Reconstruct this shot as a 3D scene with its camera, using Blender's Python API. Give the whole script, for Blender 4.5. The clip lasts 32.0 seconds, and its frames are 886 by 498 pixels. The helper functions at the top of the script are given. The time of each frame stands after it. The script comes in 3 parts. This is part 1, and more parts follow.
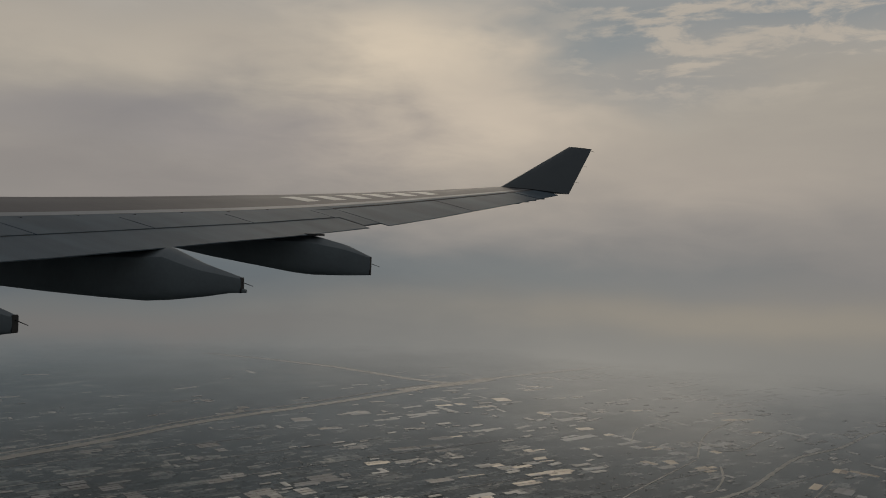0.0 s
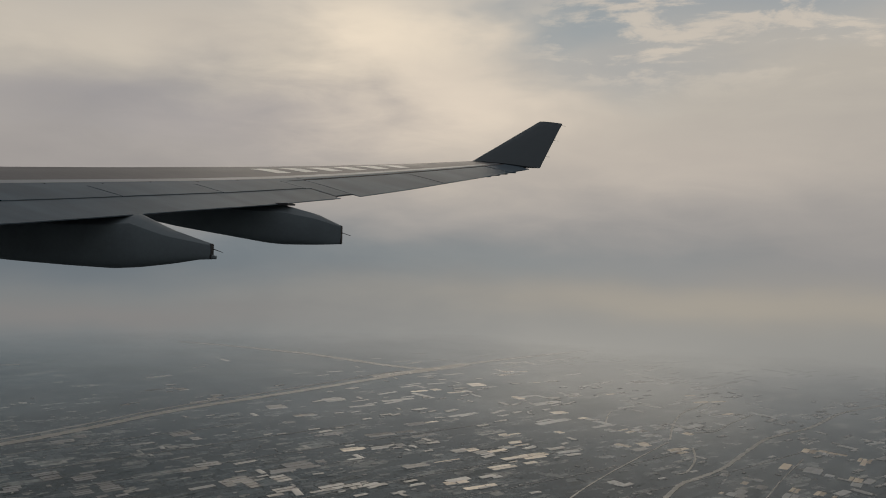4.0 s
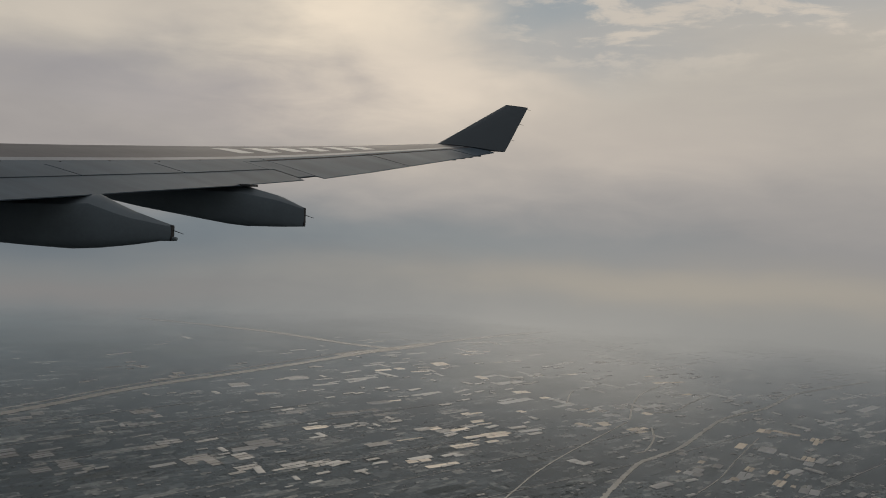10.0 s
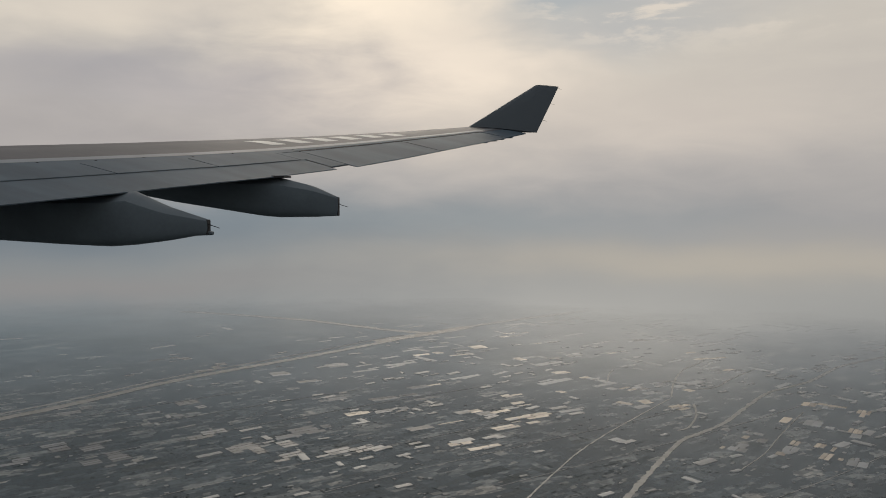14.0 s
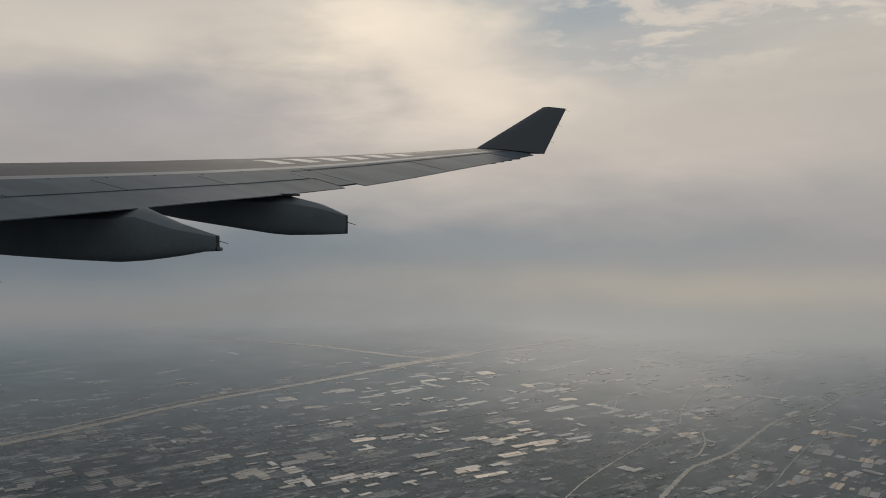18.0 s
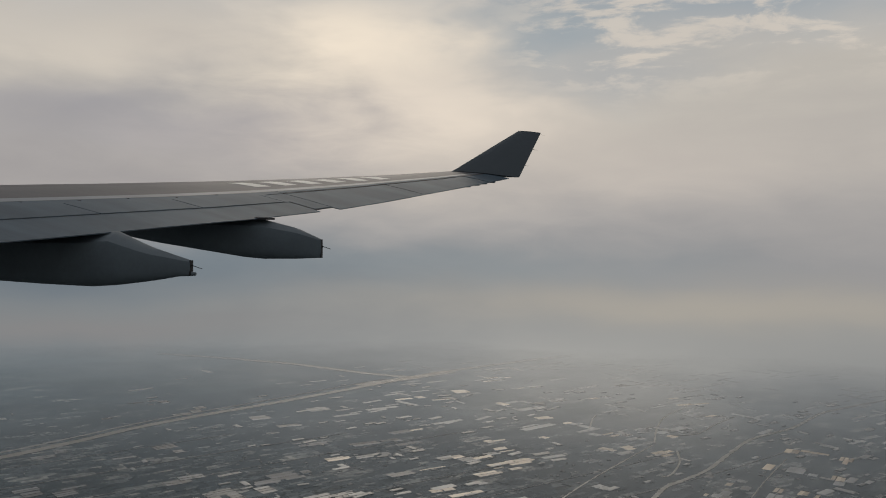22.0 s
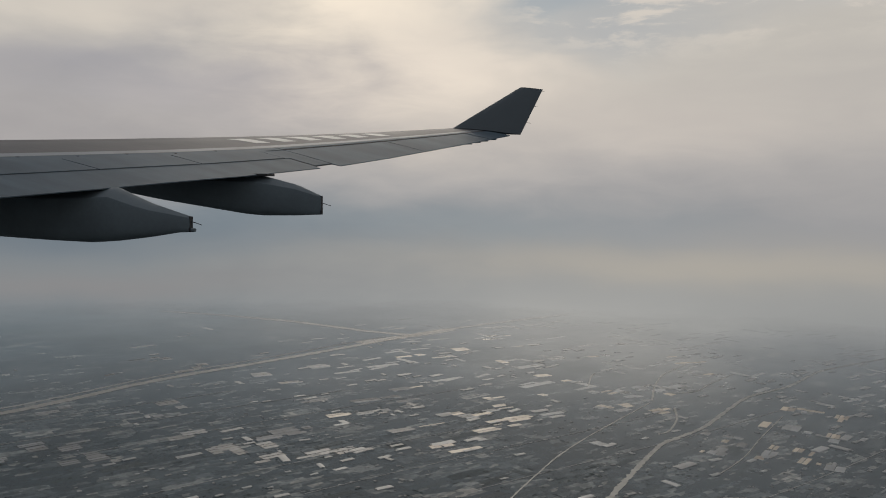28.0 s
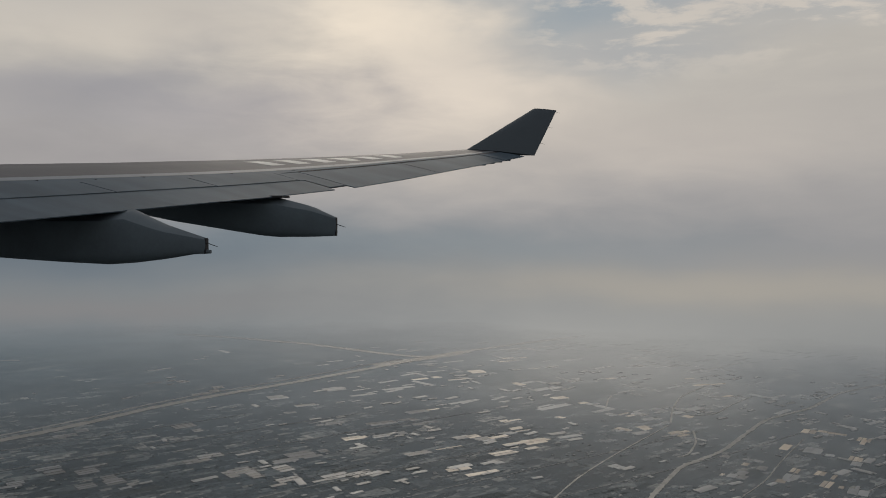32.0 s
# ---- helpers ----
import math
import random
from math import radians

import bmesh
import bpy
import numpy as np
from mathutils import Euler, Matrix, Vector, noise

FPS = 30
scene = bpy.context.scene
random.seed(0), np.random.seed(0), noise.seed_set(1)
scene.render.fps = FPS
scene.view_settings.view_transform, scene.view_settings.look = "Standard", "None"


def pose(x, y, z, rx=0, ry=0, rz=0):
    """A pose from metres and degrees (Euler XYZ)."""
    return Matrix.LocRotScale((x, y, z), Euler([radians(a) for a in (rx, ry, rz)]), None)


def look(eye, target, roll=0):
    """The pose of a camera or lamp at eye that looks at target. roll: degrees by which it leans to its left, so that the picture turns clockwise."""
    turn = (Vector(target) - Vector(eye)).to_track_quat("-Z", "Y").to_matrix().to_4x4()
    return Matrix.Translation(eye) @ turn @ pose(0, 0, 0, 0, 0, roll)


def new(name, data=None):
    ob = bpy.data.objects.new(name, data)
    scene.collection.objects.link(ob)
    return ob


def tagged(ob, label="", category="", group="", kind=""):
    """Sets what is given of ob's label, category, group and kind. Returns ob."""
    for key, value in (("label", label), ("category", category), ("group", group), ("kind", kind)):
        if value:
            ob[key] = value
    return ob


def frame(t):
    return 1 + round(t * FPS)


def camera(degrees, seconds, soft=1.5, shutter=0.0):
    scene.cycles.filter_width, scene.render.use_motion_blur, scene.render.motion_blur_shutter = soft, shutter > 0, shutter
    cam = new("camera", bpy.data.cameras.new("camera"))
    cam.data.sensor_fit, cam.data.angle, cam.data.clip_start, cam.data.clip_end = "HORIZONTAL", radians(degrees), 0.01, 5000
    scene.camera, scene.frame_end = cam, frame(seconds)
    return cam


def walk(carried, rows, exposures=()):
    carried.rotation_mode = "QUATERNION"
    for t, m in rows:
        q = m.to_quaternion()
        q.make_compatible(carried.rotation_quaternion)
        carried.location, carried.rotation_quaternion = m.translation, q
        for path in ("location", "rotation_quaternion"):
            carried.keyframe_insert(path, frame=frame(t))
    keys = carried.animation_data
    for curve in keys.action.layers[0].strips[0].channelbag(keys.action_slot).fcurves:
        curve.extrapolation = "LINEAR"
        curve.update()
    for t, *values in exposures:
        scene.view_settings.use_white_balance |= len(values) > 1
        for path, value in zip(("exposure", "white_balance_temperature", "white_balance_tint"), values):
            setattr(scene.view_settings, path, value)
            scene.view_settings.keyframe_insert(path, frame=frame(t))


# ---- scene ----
# World: x runs aft along the aircraft, y outboard over the wing, z up. Ground at z = 0.
ALT = 600.0

# ---- camera ----
cam = camera(55.62, 32.0, soft=1.0)
# seconds, eye x, y, z, turn to the left of +y, tilt up, roll
PATH = [
    (0.0, -0.107, 0.031, 600.310, 14.033, -0.168, 1.688),
    (0.5, -0.046, 0.043, 600.198, 15.253, -0.547, 0.618),
    (1.0, -0.015, 0.066, 600.121, 15.960, -0.555, 0.820),
    (1.5, 0.000, 0.067, 600.066, 16.073, 0.450, 0.740),
    (2.0, 0.059, 0.091, 600.065, 16.998, 0.610, 0.636),
    (2.5, 0.023, -0.044, 600.042, 16.955, -0.288, 1.019),
    (3.0, 0.012, 0.016, 600.017, 16.805, -0.702, 0.632),
    (3.5, 0.005, 0.008, 599.998, 16.012, -0.692, 0.705),
    (4.0, -0.014, -0.017, 599.943, 12.255, -1.067, 1.334),
    (4.5, 0.056, 0.049, 599.959, 8.784, -2.392, 1.942),
    (6.5, 0.034, -0.013, 600.016, 6.394, -2.689, 1.826),
    (7.0, 0.069, -0.038, 600.043, 6.734, -2.870, 1.617),
    (7.5, 0.070, -0.005, 600.036, 6.926, -2.721, 1.353),
    (8.0, 0.030, 0.016, 600.015, 7.159, -2.547, 1.090),
    (8.5, -0.004, -0.015, 600.031, 8.234, -2.789, 1.277),
    (9.0, 0.009, -0.014, 600.021, 9.366, -2.857, 1.528),
    (9.5, 0.029, -0.033, 600.021, 9.653, -2.787, 1.883),
    (10.0, 0.024, -0.036, 600.036, 9.842, -2.382, 2.164),
    (10.5, 0.008, -0.004, 600.023, 10.415, -1.497, 1.589),
    (11.0, -0.020, 0.026, 600.027, 10.987, -1.464, 1.246),
    (11.5, -0.037, 0.014, 599.991, 11.232, -2.331, 1.758),
    (12.0, 0.019, -0.032, 599.961, 10.850, -3.053, 2.410),
    (12.5, -0.009, -0.008, 599.960, 10.799, -2.962, 1.897),
    (13.0, 0.011, -0.018, 599.997, 11.584, -3.166, 0.969),
    (13.5, -0.022, 0.013, 600.040, 12.358, -3.501, 0.247),
    (14.0, -0.015, 0.049, 600.051, 12.164, -3.535, -0.063),
    (14.5, -0.039, 0.072, 600.012, 11.202, -3.210, 0.192),
    (16.5, -0.014, 0.015, 599.911, 11.407, -1.737, 0.184),
    (17.0, -0.000, -0.011, 599.920, 12.128, -1.997, 0.419),
    (17.5, -0.004, 0.012, 599.914, 12.614, -1.869, 0.338),
    (18.0, -0.022, 0.016, 599.901, 12.649, -1.798, 0.118),
    (18.5, -0.024, 0.015, 599.909, 12.657, -1.707, 0.023),
    (19.0, -0.018, 0.010, 599.938, 12.696, -1.664, -0.118),
    (19.5, -0.003, 0.011, 599.950, 12.738, -1.596, 0.068),
    (20.0, -0.019, 0.017, 599.937, 12.055, -1.412, 0.394),
    (20.5, -0.004, -0.013, 599.955, 11.309, -1.003, 0.372),
    (21.0, -0.006, -0.004, 599.981, 11.238, -0.681, 0.308),
    (21.5, 0.030, -0.033, 600.032, 11.185, -0.484, 0.633),
    (22.0, 0.027, -0.051, 600.042, 11.041, -0.564, 0.447),
    (22.5, 0.041, -0.046, 600.069, 11.374, -0.771, 0.555),
    (23.0, 0.043, -0.042, 600.085, 11.585, -1.161, 0.647),
    (23.5, 0.036, -0.046, 600.093, 11.243, -1.633, 0.811),
    (24.0, 0.019, -0.034, 600.040, 10.948, -2.306, 0.773),
    (24.5, -0.005, -0.008, 599.997, 10.622, -2.623, 0.714),
    (25.0, -0.015, -0.011, 599.994, 10.449, -2.684, 0.558),
    (25.5, -0.010, 0.006, 600.010, 10.745, -3.123, 0.594),
    (27.5, -0.044, 0.060, 599.958, 10.832, -3.254, 0.445),
    (28.0, 0.012, -0.003, 600.010, 11.034, -3.382, 0.625),
    (28.5, -0.005, 0.014, 599.988, 10.763, -3.420, 1.038),
    (29.0, 0.012, 0.034, 599.979, 10.270, -3.366, 0.882),
    (29.5, 0.003, -0.048, 600.002, 10.594, -2.417, 0.051),
    (30.0, 0.010, -0.035, 599.984, 11.317, -1.619, 0.467),
    (30.5, 0.031, -0.019, 599.963, 11.460, -1.371, 0.639),
    (31.0, 0.008, -0.005, 599.947, 11.743, -0.595, 0.162),
    (31.5, 0.019, -0.017, 599.944, 12.071, -0.779, 0.181),
    (32.0, 0.039, -0.010, 599.983, 12.105, -1.895, 0.285),
]


def eye_pose(x, y, z, turn, tilt, roll):
    a, b = radians(turn), radians(tilt)
    ahead = Vector((-math.sin(a) * math.cos(b), math.cos(a) * math.cos(b), math.sin(b)))
    return look((x, y, z), Vector((x, y, z)) + ahead, roll)


EXPOSURES = [
    (0.0, -0.52, 6850, 10), (0.6, -0.2, 6800, 10), (1.0, 0.05, 6720, 10), (1.5, -0.06, 6720, 10), (2.0, -0.18, 6750, 10), (3.0, -0.18, 6750, 10), (4.0, -0.15, 6750, 10), (7.0, -0.12, 6780, 10), (9.0, -0.1, 6730, 10),
    (10.0, -0.13, 6690, 10), (11.0, -0.18, 6650, 10), (11.5, -0.02, 6650, 10), (12.0, 0.27, 6620, 10), (13.0, 0.15, 6620, 10), (14.0, 0.14, 6620, 10), (17.0, 0.02, 6620, 10), (20.0, -0.03, 6560, 10),
    (23.0, -0.06, 6510, 10), (25.0, 0.03, 6510, 10), (28.0, 0.03, 6450, 10), (30.0, -0.02, 6460, 10), (31.0, -0.07, 6450, 10), (32.0, -0.1, 6440, 10)]
walk(cam, [(r[0], eye_pose(*r[1:])) for r in PATH], EXPOSURES)

# ---- world, sun ----
SUN_AZ, SUN_EL = -0.2, 0.42


class Nodes:
    """Short hand for node trees."""

    def __init__(self, tree):
        self.tree = tree
        tree.nodes.clear()

    def add(self, kind, **values):
        node = self.tree.nodes.new(kind)
        for key, value in values.items():
            if key == "operation":
                node.operation = value
            elif key == "blend":
                node.blend_type = value
            elif key == "interp":
                node.interpolation_type = value
        return node

    def link(self, value, socket):
        if hasattr(value, "is_output"):
            self.tree.links.new(value, socket)
        elif isinstance(value, (tuple, list)) and len(value) == 3 and socket.type == "RGBA":
            socket.default_value = (*value, 1)
        else:
            socket.default_value = value

    def math(self, operation, a, b=0.0, c=0.0):
        node = self.add("ShaderNodeMath", operation=operation)
        for n, value in enumerate((a, b, c)):
            self.link(value, node.inputs[n])
        return node.outputs[0]

    def step(self, value, low, high, out_low=0.0, out_high=1.0):
        node = self.add("ShaderNodeMapRange", interp="SMOOTHSTEP")
        for n, v in enumerate((value, low, high, out_low, out_high)):
            self.link(v, node.inputs[n])
        return node.outputs[0]

    def mix(self, factor, a, b, blend="MIX"):
        node = self.add("ShaderNodeMix")
        node.data_type, node.blend_type = "RGBA", blend
        self.link(factor, node.inputs["Factor"])
        self.link(a, node.inputs[6])
        self.link(b, node.inputs[7])
        return node.outputs[2]

    def noise(self, vector, scale, detail=4.0, rough=0.55, warp=0.0):
        node = self.add("ShaderNodeTexNoise")
        if vector is not None:
            self.link(vector, node.inputs["Vector"])
        self.link(scale, node.inputs["Scale"])
        self.link(detail, node.inputs["Detail"])
        self.link(rough, node.inputs["Roughness"])
        self.link(warp, node.inputs["Distortion"])
        return node.outputs[0]

    def ramp(self, value, stops):
        node = self.add("ShaderNodeValToRGB")
        self.link(value, node.inputs[0])
        bar = node.color_ramp
        while len(bar.elements) < len(stops):
            bar.elements.new(0.5)
        for element, (at, colour) in zip(bar.elements, stops):
            element.position, element.color = at, (*colour, 1)
        return node.outputs[0]

    def combine(self, x, y, z):
        node = self.add("ShaderNodeCombineXYZ")
        for n, v in enumerate((x, y, z)):
            self.link(v, node.inputs[n])
        return node.outputs[0]

    def bump(self, height, strength, distance):
        node = self.add("ShaderNodeBump")
        self.link(strength, node.inputs["Strength"])
        self.link(distance, node.inputs["Distance"])
        self.link(height, node.inputs["Height"])
        return node.outputs[0]


def blob(n, az, el, a0, e0, wa, we):
    """A soft round patch of sky about a bearing and a height."""
    u = n.math("DIVIDE", n.math("SUBTRACT", az, a0), wa)
    v = n.math("DIVIDE", n.math("SUBTRACT", el, e0), we)
    r2 = n.math("ADD", n.math("MULTIPLY", u, u), n.math("MULTIPLY", v, v))
    return n.math("POWER", 2.718, n.math("MULTIPLY", r2, -1.0))


def make_world():
    world = bpy.data.worlds.new("cloudy_sky")
    world.use_nodes = True
    scene.world = world
    n = Nodes(world.node_tree)
    sep = n.add("ShaderNodeSeparateXYZ")
    n.link(n.add("ShaderNodeTexCoord").outputs["Generated"], sep.inputs[0])
    x, y, z = sep.outputs
    az = n.math("ARCTAN2", x, y)
    flat = n.combine(az, n.math("MULTIPLY", z, 2.2), 0.0)
    streak = n.combine(az, n.math("MULTIPLY", z, 3.6), 3.0)
    soft = n.noise(flat, 4.0, 3.0, 0.5, 0.4)
    other = n.noise(n.combine(az, n.math("MULTIPLY", z, 2.2), 7.0), 5.0, 4.0, 0.55, 0.3)
    fine = n.noise(streak, 9.0, 7.0, 0.62, 0.35)
    # the veils waver: bearings and heights are stirred before the banks are laid
    stir_z = n.math("ADD", n.math("MULTIPLY", n.math("SUBTRACT", soft, 0.5), 0.09), n.math("MULTIPLY", n.math("SUBTRACT", fine, 0.5), 0.03))
    stir_a = n.math("ADD", n.math("MULTIPLY", n.math("SUBTRACT", other, 0.5), 0.3), n.math("MULTIPLY", n.math("SUBTRACT", fine, 0.5), 0.1))
    calm = n.step(z, -0.12, 0.08, 0.5, 1.0)
    el = n.math("ADD", z, n.math("MULTIPLY", stir_z, calm))
    be = n.math("ADD", az, stir_a)
    lin = n.add("ShaderNodeMapRange")
    for k, v in enumerate((el, -0.40, 0.50)):
        n.link(v, lin.inputs[k])
    c = n.ramp(lin.outputs[0], [
        (0.0, (0.22, 0.24, 0.25)), (0.111, (0.25, 0.28, 0.296)), (0.222, (0.29, 0.312, 0.32)), (0.289, (0.322, 0.33, 0.322)), (0.333, (0.335, 0.334, 0.318)),
        (0.364, (0.335, 0.325, 0.305)), (0.418, (0.315, 0.314, 0.314)), (0.476, (0.40, 0.386, 0.372)),
        (0.547, (0.49, 0.458, 0.418)), (0.644, (0.55, 0.515, 0.455)), (0.733, (0.54, 0.515, 0.475)), (1.0, (0.58, 0.58, 0.58))])
    # bearing, height, their widths, strength, colour: first the low haze, then the cloud
    haze_banks = (
        (-0.5, -0.035, 0.34, 0.038, 0.94, (0.193, 0.235, 0.265)), (-0.15, -0.03, 0.25, 0.025, 0.6, (0.275, 0.305, 0.315)),
        (-0.66, -0.1, 0.34, 0.045, 0.85, (0.23, 0.25, 0.253)), (0.12, -0.072, 0.34, 0.024, 0.85, (0.42, 0.39, 0.335)), (0.05, -0.13, 0.35, 0.03, 0.7, (0.345, 0.342, 0.322)), (-0.25, -0.12, 0.25, 0.035, 0.6, (0.315, 0.318, 0.308)),
    )
    # below the horizon: haze tones that show through the see-through land
    low_banks = (
        (-0.78, -0.16, 0.36, 0.065, 0.95, (0.14, 0.175, 0.195)), (-0.62, -0.27, 0.34, 0.08, 0.9, (0.135, 0.166, 0.185)), (0.0, -0.18, 0.18, 0.055, 0.85, (0.46, 0.45, 0.415)), (0.02, -0.28, 0.25, 0.06, 0.4, (0.36, 0.35, 0.32)),
        (0.36, -0.23, 0.24, 0.09, 0.9, (0.15, 0.163, 0.168)), (-0.75, -0.035, 0.28, 0.036, 0.95, (0.155, 0.187, 0.213)), (-0.62, -0.1, 0.28, 0.02, 0.75, (0.262, 0.255, 0.25)),
    )
    cloud_banks = (
        (-0.66, 0.13, 0.22, 0.045, 0.7, (0.37, 0.36, 0.37)), (-0.43, 0.132, 0.17, 0.036, 0.85, (0.385, 0.37, 0.378)), (-0.58, 0.065, 0.3, 0.035, 0.75, (0.365, 0.345, 0.34)), (-0.36, 0.112, 0.14, 0.034, 0.65, (0.425, 0.397, 0.385)), (-0.36, 0.31, 0.3, 0.034, 0.85, (0.37, 0.405, 0.425)),
        (-0.52, 0.212, 0.26, 0.028, 0.7, (0.66, 0.6, 0.515)), (-0.28, 0.225, 0.12, 0.06, 0.87, (0.96, 0.84, 0.675)),
        (-0.2, 0.15, 0.15, 0.06, 0.82, (0.84, 0.74, 0.62)), (-0.06, 0.245, 0.1, 0.04, 0.9, (0.34, 0.385, 0.41)),
        (0.0, 0.19, 0.11, 0.03, 0.75, (0.42, 0.43, 0.43)), (0.16, 0.27, 0.22, 0.045, 0.9, (0.33, 0.38, 0.415)),
        (0.3, 0.02, 0.2, 0.06, 0.4, (0.38, 0.362, 0.345)), (0.02, 0.075, 0.22, 0.045, 0.45, (0.63, 0.565, 0.495)),
    )
    for a0, e0, wa, we, much, tint in haze_banks + low_banks + cloud_banks:
        c = n.mix(n.math("MULTIPLY", blob(n, be, el, a0, e0, wa, we), much), c, tint)
    # a slanting shadow shaft below the bright cloud
    slant = n.math("SUBTRACT", be, n.math("MULTIPLY", n.math("SUBTRACT", el, 0.15), 1.2))
    c = n.mix(n.math("MULTIPLY", blob(n, slant, el, -0.57, 0.15, 0.065, 0.055), 0.5), c, (0.34, 0.335, 0.35))
    # torn pale streaks over the blue gaps, high and aft, higher up all along
    where = n.math("MAXIMUM", n.math("MULTIPLY", n.step(el, 0.15, 0.22), n.step(az, -0.2, 0.0)), n.math("MULTIPLY", n.step(el, 0.25, 0.3), n.step(az, -0.75, -0.5)))
    torn = n.math("MULTIPLY", n.step(fine, 0.48, 0.6), where)
    c = n.mix(n.math("MULTIPLY", torn, 0.75), c, (0.68, 0.615, 0.53))
    # the open sky above the thin cloud
    sky = n.add("ShaderNodeTexSky")
    sky.sky_type, sky.sun_disc = "NISHITA", False
    sky.sun_elevation, sky.sun_rotation = SUN_EL, SUN_AZ
    blue = n.mix(1.0, sky.outputs[0], (0.1, 0.1, 0.1), "MULTIPLY")
    c = n.mix(n.math("MULTIPLY", n.step(z, 0.3, 0.9), 0.25), c, blue)
    # mottling
    tone = n.ramp(n.math("ADD", n.math("MULTIPLY", soft, 0.6), n.math("MULTIPLY", fine, 0.4)), [(0.3, (0.93, 0.935, 0.945)), (0.7, (1.065, 1.06, 1.045))])
    c = n.mix(n.step(z, -0.1, 0.1, 0.25, 1.0), c, n.mix(1.0, c, tone, "MULTIPLY"))
    # away from the sun the cloud is duller
    c = n.mix(n.step(y, 0.55, -0.35), c, n.mix(1.0, c, (0.5, 0.54, 0.59), "MULTIPLY"))
    c = n.mix(1.0, c, (0.997, 0.995, 1.01), "MULTIPLY")
    back = n.add("ShaderNodeBackground")
    n.link(c, back.inputs[0])
    back.inputs[1].default_value = 1.0
    n.link(back.outputs[0], n.add("ShaderNodeOutputWorld").inputs[0])


make_world()
sun = new("sun", bpy.data.lights.new("sun", "SUN"))
sun.data.energy, sun.data.angle, sun.data.color = 0.7, radians(30), (1.0, 0.9, 0.76)
sun.matrix_world = look((0, 0, 900), Vector((0, 0, 900)) - Vector((math.sin(SUN_AZ) * math.cos(SUN_EL), math.cos(SUN_AZ) * math.cos(SUN_EL), math.sin(SUN_EL))))


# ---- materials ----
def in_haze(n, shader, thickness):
    """Imitates aerial haze: with distance from the aircraft, materials turn see-through to the hazy backdrop."""
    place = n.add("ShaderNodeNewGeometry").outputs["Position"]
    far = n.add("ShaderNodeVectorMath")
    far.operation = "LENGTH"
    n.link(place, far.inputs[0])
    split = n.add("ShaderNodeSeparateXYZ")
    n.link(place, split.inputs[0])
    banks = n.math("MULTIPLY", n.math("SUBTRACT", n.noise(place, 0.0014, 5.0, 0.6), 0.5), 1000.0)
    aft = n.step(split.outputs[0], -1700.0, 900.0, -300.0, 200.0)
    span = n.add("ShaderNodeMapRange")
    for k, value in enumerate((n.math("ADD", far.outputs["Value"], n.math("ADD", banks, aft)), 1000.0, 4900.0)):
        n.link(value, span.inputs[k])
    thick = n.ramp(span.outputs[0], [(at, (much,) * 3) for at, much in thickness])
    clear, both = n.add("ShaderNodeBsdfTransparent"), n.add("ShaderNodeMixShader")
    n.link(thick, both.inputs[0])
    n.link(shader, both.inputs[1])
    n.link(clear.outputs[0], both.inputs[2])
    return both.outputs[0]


# part of the way from 1.0 to 4.9 km, see-through share that stands for haze: over the land, and over what lies on it
# and has the land's own haze behind it
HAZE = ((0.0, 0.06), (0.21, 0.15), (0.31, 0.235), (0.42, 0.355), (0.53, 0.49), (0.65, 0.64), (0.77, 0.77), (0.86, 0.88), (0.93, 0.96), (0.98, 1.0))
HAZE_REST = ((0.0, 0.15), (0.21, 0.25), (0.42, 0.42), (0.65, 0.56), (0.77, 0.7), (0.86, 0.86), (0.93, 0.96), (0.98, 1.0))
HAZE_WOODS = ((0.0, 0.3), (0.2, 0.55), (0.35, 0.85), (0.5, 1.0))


def material(name, colour, rough=0.5, metal=0.0, spread=0.15, scale=1.0, fine=12.0, bump=0.0, stretch=(1, 1, 1), each=0.0, gloss=0.5, land=None, island=False):
    """A surface with variation at two scales, a little relief and, if wanted, a tone of its own for each object."""
    m = bpy.data.materials.new(name)
    m.use_nodes = True
    n = Nodes(m.node_tree)
    place = n.add("ShaderNodeMapping")
    n.link(n.add("ShaderNodeTexCoord").outputs["Object"], place.inputs[0])
    place.inputs["Scale"].default_value = stretch
    v = place.outputs[0]
    big, small = n.noise(v, scale, 3.0), n.noise(v, scale * fine, 4.0, 0.6)
    tone = n.math("ADD", n.math("MULTIPLY", n.math("SUBTRACT", big, 0.5), 2.2), n.math("MULTIPLY", n.math("SUBTRACT", small, 0.5), 1.1))
    if each:
        pick = n.add("ShaderNodeNewGeometry").outputs["Random Per Island"] if island else n.add("ShaderNodeObjectInfo").outputs["Random"]
        tone = n.math("ADD", tone, n.math("MULTIPLY", n.math("SUBTRACT", pick, 0.5), each / spread))
    gain = n.math("ADD", 1.0, n.math("MULTIPLY", tone, spread))
    c = n.mix(1.0, colour, n.combine(gain, gain, gain), "MULTIPLY")
    b = n.add("ShaderNodeBsdfPrincipled")
    n.link(c, b.inputs["Base Color"])
    n.link(n.math("ADD", rough, n.math("MULTIPLY", n.math("SUBTRACT", small, 0.5), 0.15)), b.inputs["Roughness"])
    b.inputs["Metallic"].default_value = metal
    b.inputs["Specular IOR Level"].default_value = gloss
    if bump:
        n.link(n.bump(small, 0.4, bump), b.inputs["Normal"])
    out = n.add("ShaderNodeOutputMaterial")
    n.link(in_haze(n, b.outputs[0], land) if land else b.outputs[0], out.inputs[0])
    return m


